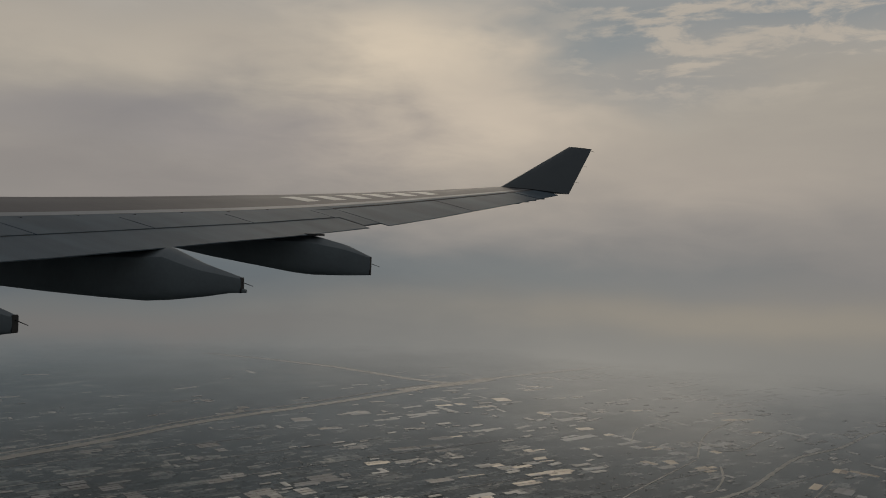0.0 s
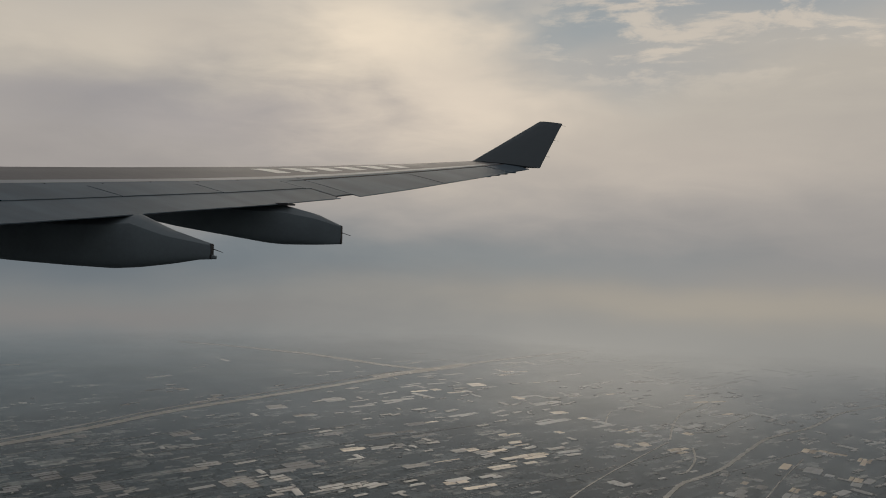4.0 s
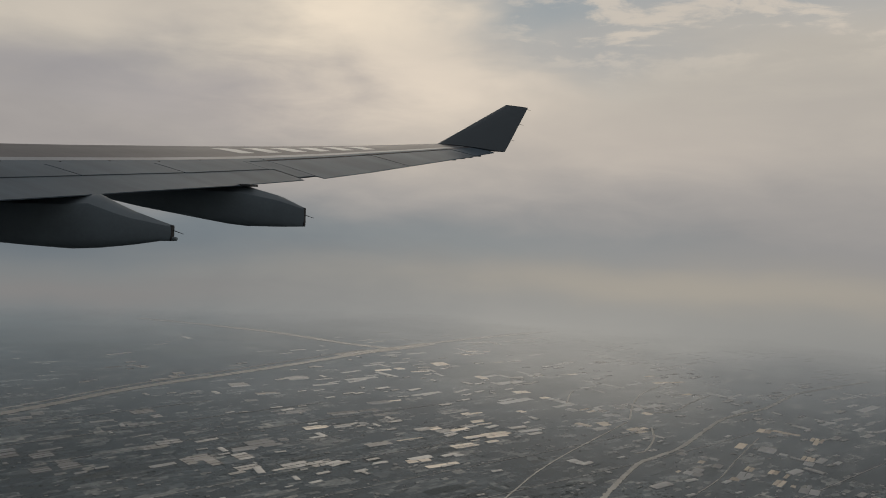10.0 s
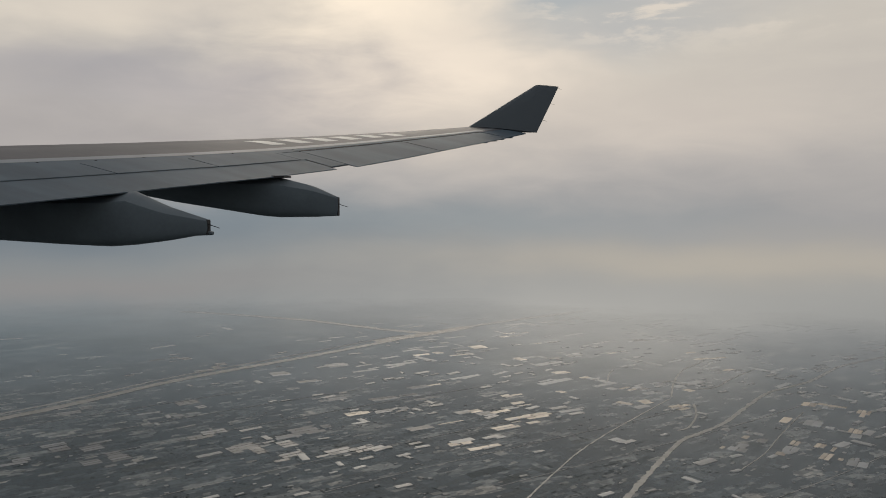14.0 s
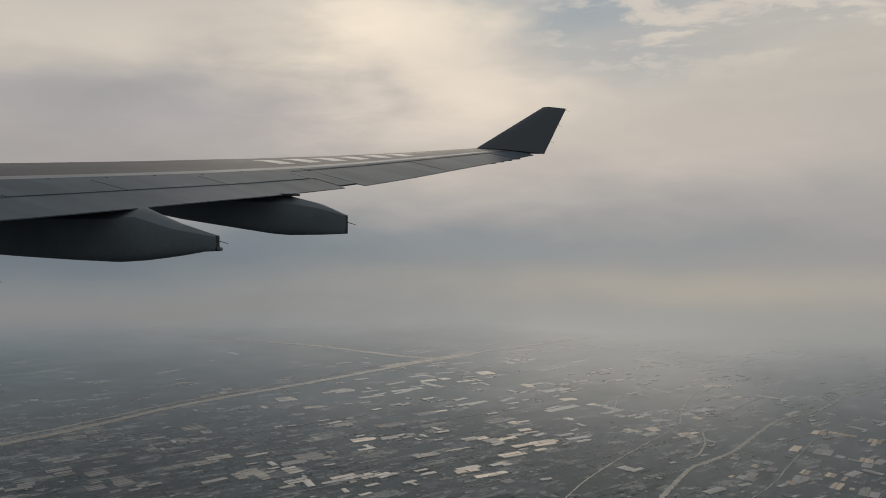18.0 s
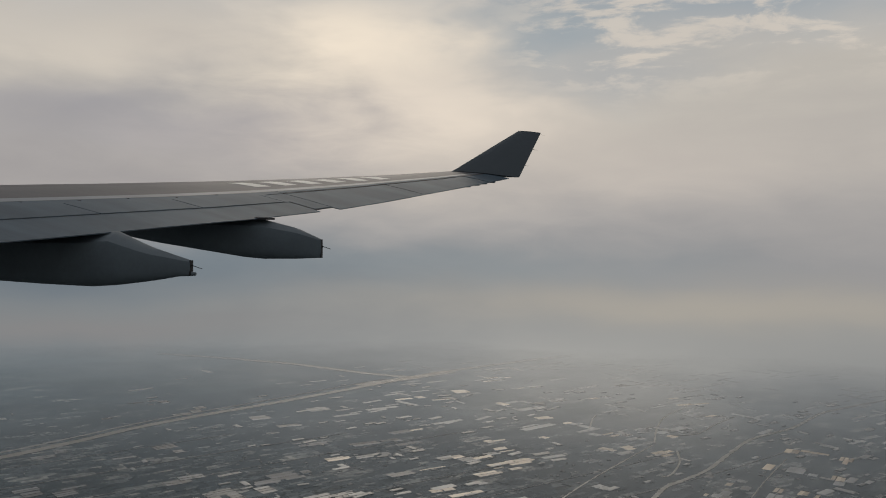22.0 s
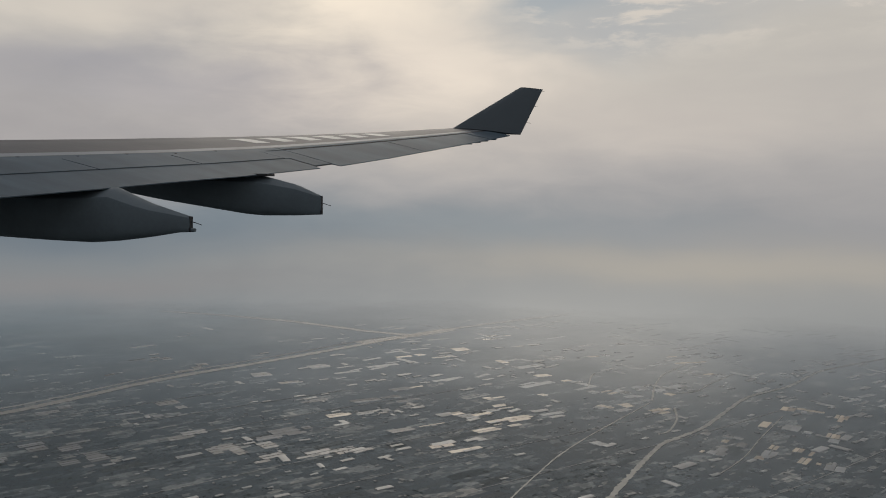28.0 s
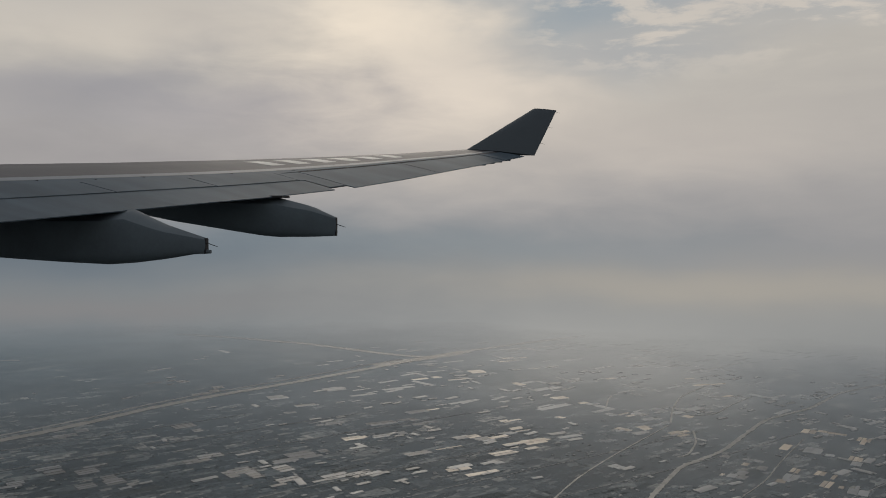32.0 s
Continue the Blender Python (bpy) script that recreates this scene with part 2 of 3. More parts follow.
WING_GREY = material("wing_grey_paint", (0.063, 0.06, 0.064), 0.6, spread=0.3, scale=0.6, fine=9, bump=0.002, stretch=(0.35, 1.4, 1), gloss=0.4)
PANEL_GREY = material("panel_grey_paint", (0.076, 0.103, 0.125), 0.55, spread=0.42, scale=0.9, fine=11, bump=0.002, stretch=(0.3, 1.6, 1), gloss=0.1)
FAIRING_GREY = material("fairing_grey_paint", (0.118, 0.142, 0.156), 0.68, spread=0.26, scale=1.2, fine=14, gloss=0.3)
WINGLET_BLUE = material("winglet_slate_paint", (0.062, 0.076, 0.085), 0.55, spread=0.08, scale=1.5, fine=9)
# black for small fittings, and for shade painted into panel gaps and fairing tails
MATT_BLACK = material("matt_black", (0.02, 0.02, 0.021), 0.8, spread=0.1, scale=3)
# pale tone: the highlight on the wing's crest, put into the colour
CREST_SHEEN = material("crest_sheen_tone", (0.165, 0.182, 0.192), 0.5, spread=0.45, scale=0.8, fine=10, stretch=(0.4, 1, 1))
BARE_METAL = material("bare_aluminium", (0.5, 0.5, 0.5), 0.35, metal=1.0, spread=0.1, scale=3)
MARKING = material("white_marking_paint", (0.34, 0.34, 0.335), 0.5, spread=0.3, scale=2)
HULL = material("white_hull_paint", (0.45, 0.47, 0.5), 0.4, spread=0.06, scale=0.4)


def ground_material():
    m = bpy.data.materials.new("farmland")
    m.use_nodes = True
    n = Nodes(m.node_tree)
    place = n.add("ShaderNodeMapping")
    n.link(n.add("ShaderNodeTexCoord").outputs["Object"], place.inputs[0])
    place.inputs["Rotation"].default_value = (0, 0, radians(-49))
    v = place.outputs[0]
    plots = n.add("ShaderNodeTexVoronoi")
    plots.distance = "CHEBYCHEV"
    long_v = n.add("ShaderNodeMapping")
    n.link(v, long_v.inputs[0])
    long_v.inputs["Scale"].default_value = (1.0, 2.2, 1.0)
    n.link(long_v.outputs[0], plots.inputs["Vector"])
    plots.inputs["Scale"].default_value = 0.012
    plots.inputs["Randomness"].default_value = 0.8
    sep = n.add("ShaderNodeSeparateColor")
    n.link(plots.outputs["Color"], sep.inputs[0])
    tints = [(0.0, (0.018, 0.028, 0.034)), (0.58, (0.026, 0.038, 0.044)), (0.66, (0.052, 0.066, 0.071)), (0.82, (0.068, 0.082, 0.086)), (0.86, (0.135, 0.146, 0.142)), (0.96, (0.185, 0.19, 0.178)), (1.0, (0.33, 0.31, 0.27))]
    field = n.ramp(sep.outputs[0], tints)
    # yards and garden plots, a third as large
    yards = n.add("ShaderNodeTexVoronoi")
    yards.distance = "CHEBYCHEV"
    n.link(long_v.outputs[0], yards.inputs["Vector"])
    yards.inputs["Scale"].default_value = 0.036
    yards.inputs["Randomness"].default_value = 0.85
    yard = n.add("ShaderNodeSeparateColor")
    n.link(yards.outputs["Color"], yard.inputs[0])
    field = n.mix(n.step(yard.outputs[1], 0.45, 0.5, 0.0, 0.7), field, n.ramp(yard.outputs[0], tints))
    # groups of plots under one crop
    blocks = n.add("ShaderNodeTexVoronoi")
    blocks.distance = "CHEBYCHEV"
    n.link(long_v.outputs[0], blocks.inputs["Vector"])
    blocks.inputs["Scale"].default_value = 0.0032
    crop = n.add("ShaderNodeSeparateColor")
    n.link(blocks.outputs["Color"], crop.inputs[0])
    # tree lines along the plots
    rows_v = n.add("ShaderNodeMapping")
    n.link(v, rows_v.inputs[0])
    rows_v.inputs["Scale"].default_value = (0.35, 1.6, 1.0)
    rows = n.step(n.noise(rows_v.outputs[0], 0.016, 4.0, 0.6, 0.2), 0.54, 0.68, 0.0, 0.75)
    coarse = n.noise(v, 0.0016, 4.0, 0.6)
    tufts = n.noise(v, 0.05, 6.0, 0.75)
    gain = n.math("ADD", 0.15, n.math("ADD", n.math("MULTIPLY", coarse, 0.6), n.math("ADD", n.math("MULTIPLY", n.step(tufts, 0.35, 0.68), 0.7), n.math("MULTIPLY", crop.outputs[0], 0.4))))
    c = n.mix(1.0, field, n.combine(gain, gain, gain), "MULTIPLY")
    c = n.mix(rows, c, (0.022, 0.032, 0.03))
    b = n.add("ShaderNodeBsdfPrincipled")
    n.link(c, b.inputs["Base Color"])
    b.inputs["Roughness"].default_value = 0.85
    b.inputs["Specular IOR Level"].default_value = 0.2
    n.link(n.bump(tufts, 0.6, 3.0), b.inputs["Normal"])
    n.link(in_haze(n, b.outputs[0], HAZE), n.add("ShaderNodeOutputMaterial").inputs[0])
    return m


FARMLAND = ground_material()
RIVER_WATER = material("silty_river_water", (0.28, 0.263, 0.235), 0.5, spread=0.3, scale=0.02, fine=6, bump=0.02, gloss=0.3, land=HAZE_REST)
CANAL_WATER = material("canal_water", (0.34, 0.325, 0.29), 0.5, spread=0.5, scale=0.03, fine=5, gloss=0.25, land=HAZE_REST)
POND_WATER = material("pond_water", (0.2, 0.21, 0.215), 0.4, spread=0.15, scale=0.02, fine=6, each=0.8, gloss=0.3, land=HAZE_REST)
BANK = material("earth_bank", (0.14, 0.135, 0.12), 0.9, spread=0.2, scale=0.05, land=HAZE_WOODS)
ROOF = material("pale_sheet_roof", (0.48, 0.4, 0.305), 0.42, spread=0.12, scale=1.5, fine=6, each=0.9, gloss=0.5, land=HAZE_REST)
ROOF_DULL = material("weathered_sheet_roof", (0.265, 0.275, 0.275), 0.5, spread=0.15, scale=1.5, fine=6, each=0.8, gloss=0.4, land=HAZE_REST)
# darker copy of the sheet roof: cloud shade put into the colour
ROOF_SHADED = material("shaded_sheet_roof", (0.215, 0.222, 0.225), 0.6, spread=0.2, scale=1.5, fine=6, each=0.8, gloss=0.3, land=HAZE_REST)
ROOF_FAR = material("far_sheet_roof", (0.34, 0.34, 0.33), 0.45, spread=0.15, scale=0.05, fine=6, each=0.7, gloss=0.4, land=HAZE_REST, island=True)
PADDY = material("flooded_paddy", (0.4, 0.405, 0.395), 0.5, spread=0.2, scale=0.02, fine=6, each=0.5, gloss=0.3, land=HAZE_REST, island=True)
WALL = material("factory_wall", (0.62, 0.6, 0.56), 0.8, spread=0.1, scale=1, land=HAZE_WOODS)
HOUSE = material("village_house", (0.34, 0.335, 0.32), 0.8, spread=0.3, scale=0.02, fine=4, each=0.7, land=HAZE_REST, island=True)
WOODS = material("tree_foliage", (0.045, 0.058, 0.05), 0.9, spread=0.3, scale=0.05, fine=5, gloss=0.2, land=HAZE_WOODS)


def plot_material():
    m = bpy.data.materials.new("field_plots")
    m.use_nodes = True
    n = Nodes(m.node_tree)
    pick = n.add("ShaderNodeNewGeometry").outputs["Random Per Island"]
    tint = n.ramp(pick, [(0.0, (0.05, 0.065, 0.065)), (0.4, (0.09, 0.105, 0.105)), (0.7, (0.13, 0.14, 0.135)), (0.9, (0.18, 0.185, 0.175)), (1.0, (0.26, 0.25, 0.22))])
    v = n.add("ShaderNodeTexCoord").outputs["Object"]
    gain = n.math("ADD", 0.7, n.math("MULTIPLY", n.noise(v, 0.08, 4.0, 0.65), 0.6))
    b = n.add("ShaderNodeBsdfPrincipled")
    n.link(n.mix(1.0, tint, n.combine(gain, gain, gain), "MULTIPLY"), b.inputs["Base Color"])
    n.link(0.8, b.inputs["Roughness"])
    n.link(0.12, b.inputs["Specular IOR Level"])
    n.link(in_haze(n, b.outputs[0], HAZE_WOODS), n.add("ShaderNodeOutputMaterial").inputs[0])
    return m


PLOTS = plot_material()
ROAD = material("concrete_road", (0.36, 0.35, 0.33), 0.8, spread=0.15, scale=0.02, land=HAZE_REST)


# ---- mesh helpers ----
def mesh_of(name, verts, faces, mat, smooth=False):
    me = bpy.data.meshes.new(name)
    me.from_pydata([tuple(v) for v in verts], [], faces)
    me.validate()
    bm = bmesh.new()
    bm.from_mesh(me)
    bmesh.ops.recalc_face_normals(bm, faces=bm.faces)
    bm.to_mesh(me)
    bm.free()
    me.materials.append(mat)
    if smooth:
        me.shade_smooth()
    return me


def part(name, data, parent=None, label=""):
    ob = new(name, data)
    ob.parent = parent
    return tagged(ob, label=label)


def loft(name, rings, mat, smooth=True, closed=True, crease=35):
    """A skin over rings of points of equal number, with both ends closed."""
    k = len(rings[0])
    verts = [p for ring in rings for p in ring]
    faces = []
    for r in range(len(rings) - 1):
        for i in range(k if closed else k - 1):
            j = (i + 1) % k
            faces.append((r * k + i, r * k + j, (r + 1) * k + j, (r + 1) * k + i))
    faces.append(tuple(range(k)))
    faces.append(tuple((len(rings) - 1) * k + i for i in range(k)))
    me = mesh_of(name, verts, faces, mat, smooth)
    if smooth:
        me.set_sharp_from_angle(angle=radians(crease))
    return me


# ---- the aircraft wing ----
TE_Y = (-1.0, 5.0, 8.0, 11.34, 13.3, 14.6, 16.3, 18.25, 20.58, 22.69, 25.83, 26.6)
TE_Z = (-0.96, -0.57, -0.335, -0.05, 0.15, 0.29, 0.46, 0.69, 1.05, 1.41, 1.94, 2.08)
NOSE_Y = (-1.0, 5.0, 10.0, 13.0, 14.61, 16.56, 19.22, 21.28, 23.73, 25.77, 26.6)
NOSE_Z = (0.2, 0.48, 0.76, 0.935, 1.045, 1.2, 1.44, 1.65, 1.93, 2.19, 2.3)
BULGE_K = (0.0, 0.02, 0.05, 0.1, 0.25, 0.5, 0.65, 0.78, 0.9, 1.0)
BULGE_C = (-0.026, -0.010, -0.002, 0.0, 0.018, 0.028, 0.025, 0.017, 0.008, 0.0)


def chord_ends(y):
    return -4.95 + 0.65 * (y - 26.13), -6.3 + 0.42 * (y - 18.5)


def skin_point(y, k, lift=0.0):
    """The wing's upper surface at the span y, the part k of the chord from the nose."""
    nose, tail = chord_ends(y)
    z0, z1 = np.interp(y, NOSE_Y, NOSE_Z), np.interp(y, TE_Y, TE_Z)
    line = z0 + (z1 - z0) * (k - 0.1) / 0.9
    return Vector((nose + (tail - nose) * k, y, ALT + line + float(np.interp(k, BULGE_K, BULGE_C)) * (tail - nose) + lift))


wing = new("aircraft_wing")
wing.location = (0, 0, 0)
tagged(wing, "grey-painted airliner wing with flap track fairings and upturned winglet", "aircraft wing", kind="thing")

SPOILER_K, FLAP_K, AILERON_K = 0.62, 0.79, 0.605
FLAP_END, AILERON_END = 18.25, 25.2


def wing_box():
    rings = []
    ks = (0.005, 0.02, 0.05, 0.1, 0.17, 0.25, 0.33, 0.42, 0.5, 0.56, 0.61)
    for y in np.linspace(-0.9, 26.25, 64):
        nose, tail = chord_ends(y)
        c = tail - nose
        ring = [skin_point(y, k) for k in ks]
        ring += [skin_point(y, k, -0.055) for k in (0.615, 0.72, 0.82, 0.9)]
        for k, deep in ((0.895, 0.02), (0.8, 0.045), (0.6, 0.09), (0.4, 0.115), (0.2, 0.11), (0.08, 0.085), (0.02, 0.05)):
            ring.append(skin_point(y, k, -0.055 - deep * c * 0.9))
        rings.append(ring)
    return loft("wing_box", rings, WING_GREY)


def panel(name, y0, y1, k0, k1, mat, thick=0.045, edge=0.014, lift=0.0, rows=8, cols=8):
    """A plate that follows the upper surface, thinner towards its rear edge."""
    top, low = [], []
    for y in np.linspace(y0, y1, rows):
        for k in np.linspace(k0, k1, cols):
            s = (k - k0) / (k1 - k0)
            p = skin_point(y, k, lift)
            top.append(p)
            low.append(p - Vector((0, 0, thick + (edge - thick) * s)))
    size = rows * cols
    faces = []
    for r in range(rows - 1):
        for q in range(cols - 1):
            a = r * cols + q
            faces.append((a, a + 1, a + cols + 1, a + cols))
            faces.append((size + a, size + a + cols, size + a + cols + 1, size + a + 1))
    rim = [q for q in range(cols)] + [r * cols + cols - 1 for r in range(1, rows)]
    rim += [(rows - 1) * cols + q for q in range(cols - 2, -1, -1)] + [r * cols for r in range(rows - 2, 0, -1)]
    for a, b in zip(rim, rim[1:] + rim[:1]):
        faces.append((a, b, size + b, size + a))
    me = mesh_of(name, top + low, faces, mat, True)
    me.set_sharp_from_angle(angle=radians(30))
    return me


part("wing_box", wing_box(), wing, "grey wing skin below a painted crest highlight")
# thin pale plates paint the highlight along the crest
part("crest_strip", panel("crest_strip", 18.8, 26.1, 0.495, 0.55, CREST_SHEEN, 0.02, 0.02, 0.004, 20, 4), wing, "pale grey strip painted as the highlight along the crest")
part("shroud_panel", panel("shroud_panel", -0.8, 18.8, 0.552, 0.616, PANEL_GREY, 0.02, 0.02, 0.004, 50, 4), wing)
part("crest_strip", panel("crest_strip", -0.8, 18.8, 0.495, 0.55, CREST_SHEEN, 0.02, 0.02, 0.004, 50, 5), wing, "pale grey strip painted as the highlight along the crest")
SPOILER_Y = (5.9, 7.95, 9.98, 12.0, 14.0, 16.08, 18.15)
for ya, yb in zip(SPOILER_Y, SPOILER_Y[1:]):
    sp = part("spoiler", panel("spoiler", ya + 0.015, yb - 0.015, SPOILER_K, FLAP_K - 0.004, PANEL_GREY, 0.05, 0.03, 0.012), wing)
    # added black strip: shade under the spoiler's rear edge, as colour
    part("seal", panel("seal", ya + 0.01, yb - 0.01, FLAP_K - 0.003, FLAP_K + 0.001, MATT_BLACK, 0.026, 0.026, 0.0, 6, 3), sp, "black strip that stands for the shaded panel gap")
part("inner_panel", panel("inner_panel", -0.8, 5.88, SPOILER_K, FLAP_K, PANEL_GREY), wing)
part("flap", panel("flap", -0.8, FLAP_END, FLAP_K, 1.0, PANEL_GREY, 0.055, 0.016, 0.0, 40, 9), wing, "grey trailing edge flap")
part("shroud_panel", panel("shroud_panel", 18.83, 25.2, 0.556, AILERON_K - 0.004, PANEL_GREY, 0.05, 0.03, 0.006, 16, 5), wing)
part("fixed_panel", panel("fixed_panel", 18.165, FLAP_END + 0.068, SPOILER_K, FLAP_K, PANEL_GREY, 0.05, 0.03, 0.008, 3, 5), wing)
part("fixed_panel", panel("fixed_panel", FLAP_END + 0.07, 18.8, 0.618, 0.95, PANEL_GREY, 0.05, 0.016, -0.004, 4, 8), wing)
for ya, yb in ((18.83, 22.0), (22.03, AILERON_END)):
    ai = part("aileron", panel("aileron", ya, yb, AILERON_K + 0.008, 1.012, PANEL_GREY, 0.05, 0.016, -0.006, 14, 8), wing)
    # added black strip for the shaded gap ahead of the aileron
    part("seal", panel("seal", ya, yb, AILERON_K - 0.003, AILERON_K + 0.012, MATT_BLACK, 0.04, 0.03, 0.0, 12, 3), ai, "black strip that stands for the shaded panel gap")
part("flap_end_seal", panel("flap_end_seal", FLAP_END - 0.005, FLAP_END + 0.07, FLAP_K, 0.95, MATT_BLACK, 0.05, 0.02, -0.012, 3, 8), wing)
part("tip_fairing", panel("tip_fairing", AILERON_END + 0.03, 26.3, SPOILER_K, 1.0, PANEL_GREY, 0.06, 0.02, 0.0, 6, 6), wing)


def winglet():
    root = (Vector((-4.9, 26.12, 2.2)), Vector((-2.71, 26.42, 2.06)))
    tip = (Vector((-2.86, 27.33, 3.63)), Vector((-2.11, 27.34, 3.57)))
    out = Vector((0, 0.87, -0.5))
    rings = []
    for s in (0.0, 0.15, 0.35, 0.6, 0.85, 0.97, 1.0):
        a, b = root[0].lerp(tip[0], s), root[1].lerp(tip[1], s)
        c = (b - a).length
        ring = []
        for k, h in ((0, 0), (0.05, 0.035), (0.2, 0.055), (0.5, 0.05), (0.8, 0.022), (1, 0.004)):
            ring.append(a.lerp(b, k) + out * h * c + Vector((0, 0, ALT)))
        for k, h in ((1, -0.004), (0.8, -0.022), (0.5, -0.05), (0.2, -0.055), (0.05, -0.035)):
            ring.append(a.lerp(b, k) + out * h * c + Vector((0, 0, ALT)))
        rings.append(ring)
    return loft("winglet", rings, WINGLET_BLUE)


def rod(name, a, b, radius, mat, sides=6):
    a, b = Vector(a), Vector(b)
    way = (b - a).normalized()
    u = way.orthogonal().normalized()
    w = way.cross(u)
    rings = [[p + (u * math.cos(q * math.tau / sides) + w * math.sin(q * math.tau / sides)) * r for q in range(sides)] for p, r in ((a, radius), (b, radius * 0.6))]
    return loft(name, rings, mat, False)


let = part("winglet", winglet(), wing, "slate-dark upturned winglet")
for s in (0.02, 0.36, 0.72):
    foot = Vector((-2.14 - 0.6 * s, 27.32 - 0.9 * s, ALT + 3.54 - 1.5 * s))
    part("static_wick", rod("static_wick", foot, foot + Vector((0.15, 0.02, -0.03)), 0.005, MATT_BLACK), let, "thin black static wick")


def canoe(name, y, stations):
    """A flap track fairing: keeled sections strung along the flight line (x, top, bottom, half width), with a ridge, shoulders and a round belly."""
    rings = []
    xs = np.array([s[0] for s in stations])
    for x in np.linspace(xs[0], xs[-1], 34):
        top, low, half = (float(np.interp(x, xs, [s[q] for s in stations])) for q in (1, 2, 3))
        tall, drop = top - low, 0.48 * half
        right = [(0.06, top), (0.5, top - 0.45 * drop), (0.955, top - drop), (0.975, top - 1.1 * drop), (1.0, low + 0.5 * tall), (0.985, low + 0.36 * tall), (0.95, low + 0.25 * tall), (0.885, low + 0.155 * tall), (0.78, low + 0.08 * tall), (0.62, low + 0.032 * tall), (0.4, low + 0.008 * tall), (0.14, low)]
        ring = [Vector((x, y + half * u, ALT + z)) for u, z in right] + [Vector((x, y - half * u, ALT + z)) for u, z in reversed(right)]
        rings.append(ring)
    return loft(name, rings, FAIRING_GREY, crease=25)


CANOES = (
    (16.72, ((-11.0, 0.28, 0.2, 0.05), (-10.5, 0.4, 0.13, 0.14), (-9.5, 0.45, -0.05, 0.22), (-8.4, 0.48, -0.21, 0.26), (-7.5, 0.47, -0.34, 0.3), (-7.1, 0.46, -0.37, 0.3), (-6.36, 0.28, -0.36, 0.19), (-5.83, 0.05, -0.335, 0.045))),
    (13.33, ((-14.6, 0.1, -0.1, 0.06), (-14.1, 0.11, -0.4, 0.16), (-13.0, 0.12, -0.59, 0.24), (-12.2, 0.12, -0.65, 0.28), (-10.9, 0.12, -0.73, 0.32), (-9.7, 0.12, -0.785, 0.36), (-8.85, 0.14, -0.81, 0.38), (-8.4, 0.17, -0.78, 0.36), (-7.76, -0.1, -0.7, 0.24), (-7.17, -0.28, -0.6, 0.09), (-7.0, -0.33, -0.6, 0.055))),
    (9.36, ((-14.6, -0.35, -0.45, 0.06), (-13.6, -0.3, -0.9, 0.22), (-12.0, -0.28, -1.2, 0.3), (-10.5, -0.3, -1.25, 0.3), (-9.3, -0.44, -1.14, 0.24), (-8.65, -0.6, -1.06, 0.15), (-8.19, -0.75, -0.99, 0.055))),
)
for y, stations in CANOES:
    body = part("flap_track_fairing", canoe("flap_track_fairing", y, stations), wing, "dark canoe-shaped flap track fairing with blunt tail")
    x, top, low, half = stations[-1]
    part("drain_rod", rod("drain_rod", (x - 0.03, y, ALT + (top + low) / 2 + 0.06), (x + 0.2, y, ALT + (top + low) / 2 - 0.01), 0.009, MATT_BLACK), body, "thin dark rod at the tail")
    # added black plate: the tail face's shade, put into its colour
    cap = [[Vector((x + dx, y + 1.0 * half * u, ALT + (top + low) / 2 + 1.0 * (top - low) / 2 * v)) for u, v in ((-1, -0.8), (-0.8, -1), (0.8, -1), (1, -0.8), (1, 0.8), (0.8, 1), (-0.8, 1), (-1, 0.8))] for dx in (-0.02, 0.004)]
    part("tail_cap", loft("tail_cap", cap, MATT_BLACK, False), body, "black plate that stands for the shade on the tail face")
    if 10 < y < 16:
        part("tail_lip", rod("tail_lip", (x - 0.1, y, ALT + low + 0.045), (x + 0.08, y, ALT + low + 0.035), 0.05, FAIRING_GREY, 10), body)

# hinge covers on the trailing edges
for y, k in ((16.66, 0.985), (24.2, 0.99), (24.65, 0.99), (25.05, 0.99), (25.5, 0.99)):
    p = skin_point(y, k, -0.03)
    half = 0.2 if y < 17 else 0.06
    rings = [[Vector((p.x + dx, y + side * half, p.z + h)) for side, h in ((-1, -0.03), (1, -0.03), (1, 0.012), (-1, 0.012))] for dx in ((-0.25, 0.1, 0.2) if y < 17 else (-0.2, 0.0, 0.03))]
    part("hinge_cover", loft("hinge_cover", rings, MATT_BLACK if y < 17 else PANEL_GREY, False), wing)
# small vents along the crest
for n, y in enumerate(np.arange(11.6, 18.0, 0.95)):
    p = skin_point(y, 0.56 + 0.012 * (n % 2), 0.004)
    part("vent", rod("vent", p - Vector((0.05, 0, 0.004)), p + Vector((0.05, 0, -0.004)), 0.012, MATT_BLACK, 8), wing, "small dark vent")
# the painted registration, as plain bars
for n in range(6):
    y = 18.95 + 0.73 * n
    part("marking_bar", panel("marking_bar", y, y + 0.36, 0.17, 0.39, MARKING, 0.002, 0.002, 0.003, 4, 9), wing)

# the hull that the wing grows from, beside and behind the window
rings = []
for x in np.linspace(-26, 16, 22):
    rings.append([Vector((x, -3.25 + 2.8 * math.cos(a), ALT - 0.5 + 2.8 * math.sin(a))) for a in np.linspace(0, math.tau, 40, endpoint=False)])
tagged(new("fuselage", loft("fuselage", rings, HULL)), "white painted airliner hull that carries the wing", "fuselage", kind="structure")

# ---- the land below ----
def sheet(name, half, mat, cells):
    verts, faces = [], []
    for i in range(cells + 1):
        for j in range(cells + 1):
            verts.append((-half + 2 * half * i / cells, -half + 2 * half * j / cells, 0.0))
    for i in range(cells):
        for j in range(cells):
            a = i * (cells + 1) + j
            faces.append((a, a + cells + 1, a + cells + 2, a + 1))
    return mesh_of(name, verts, faces, mat, True)


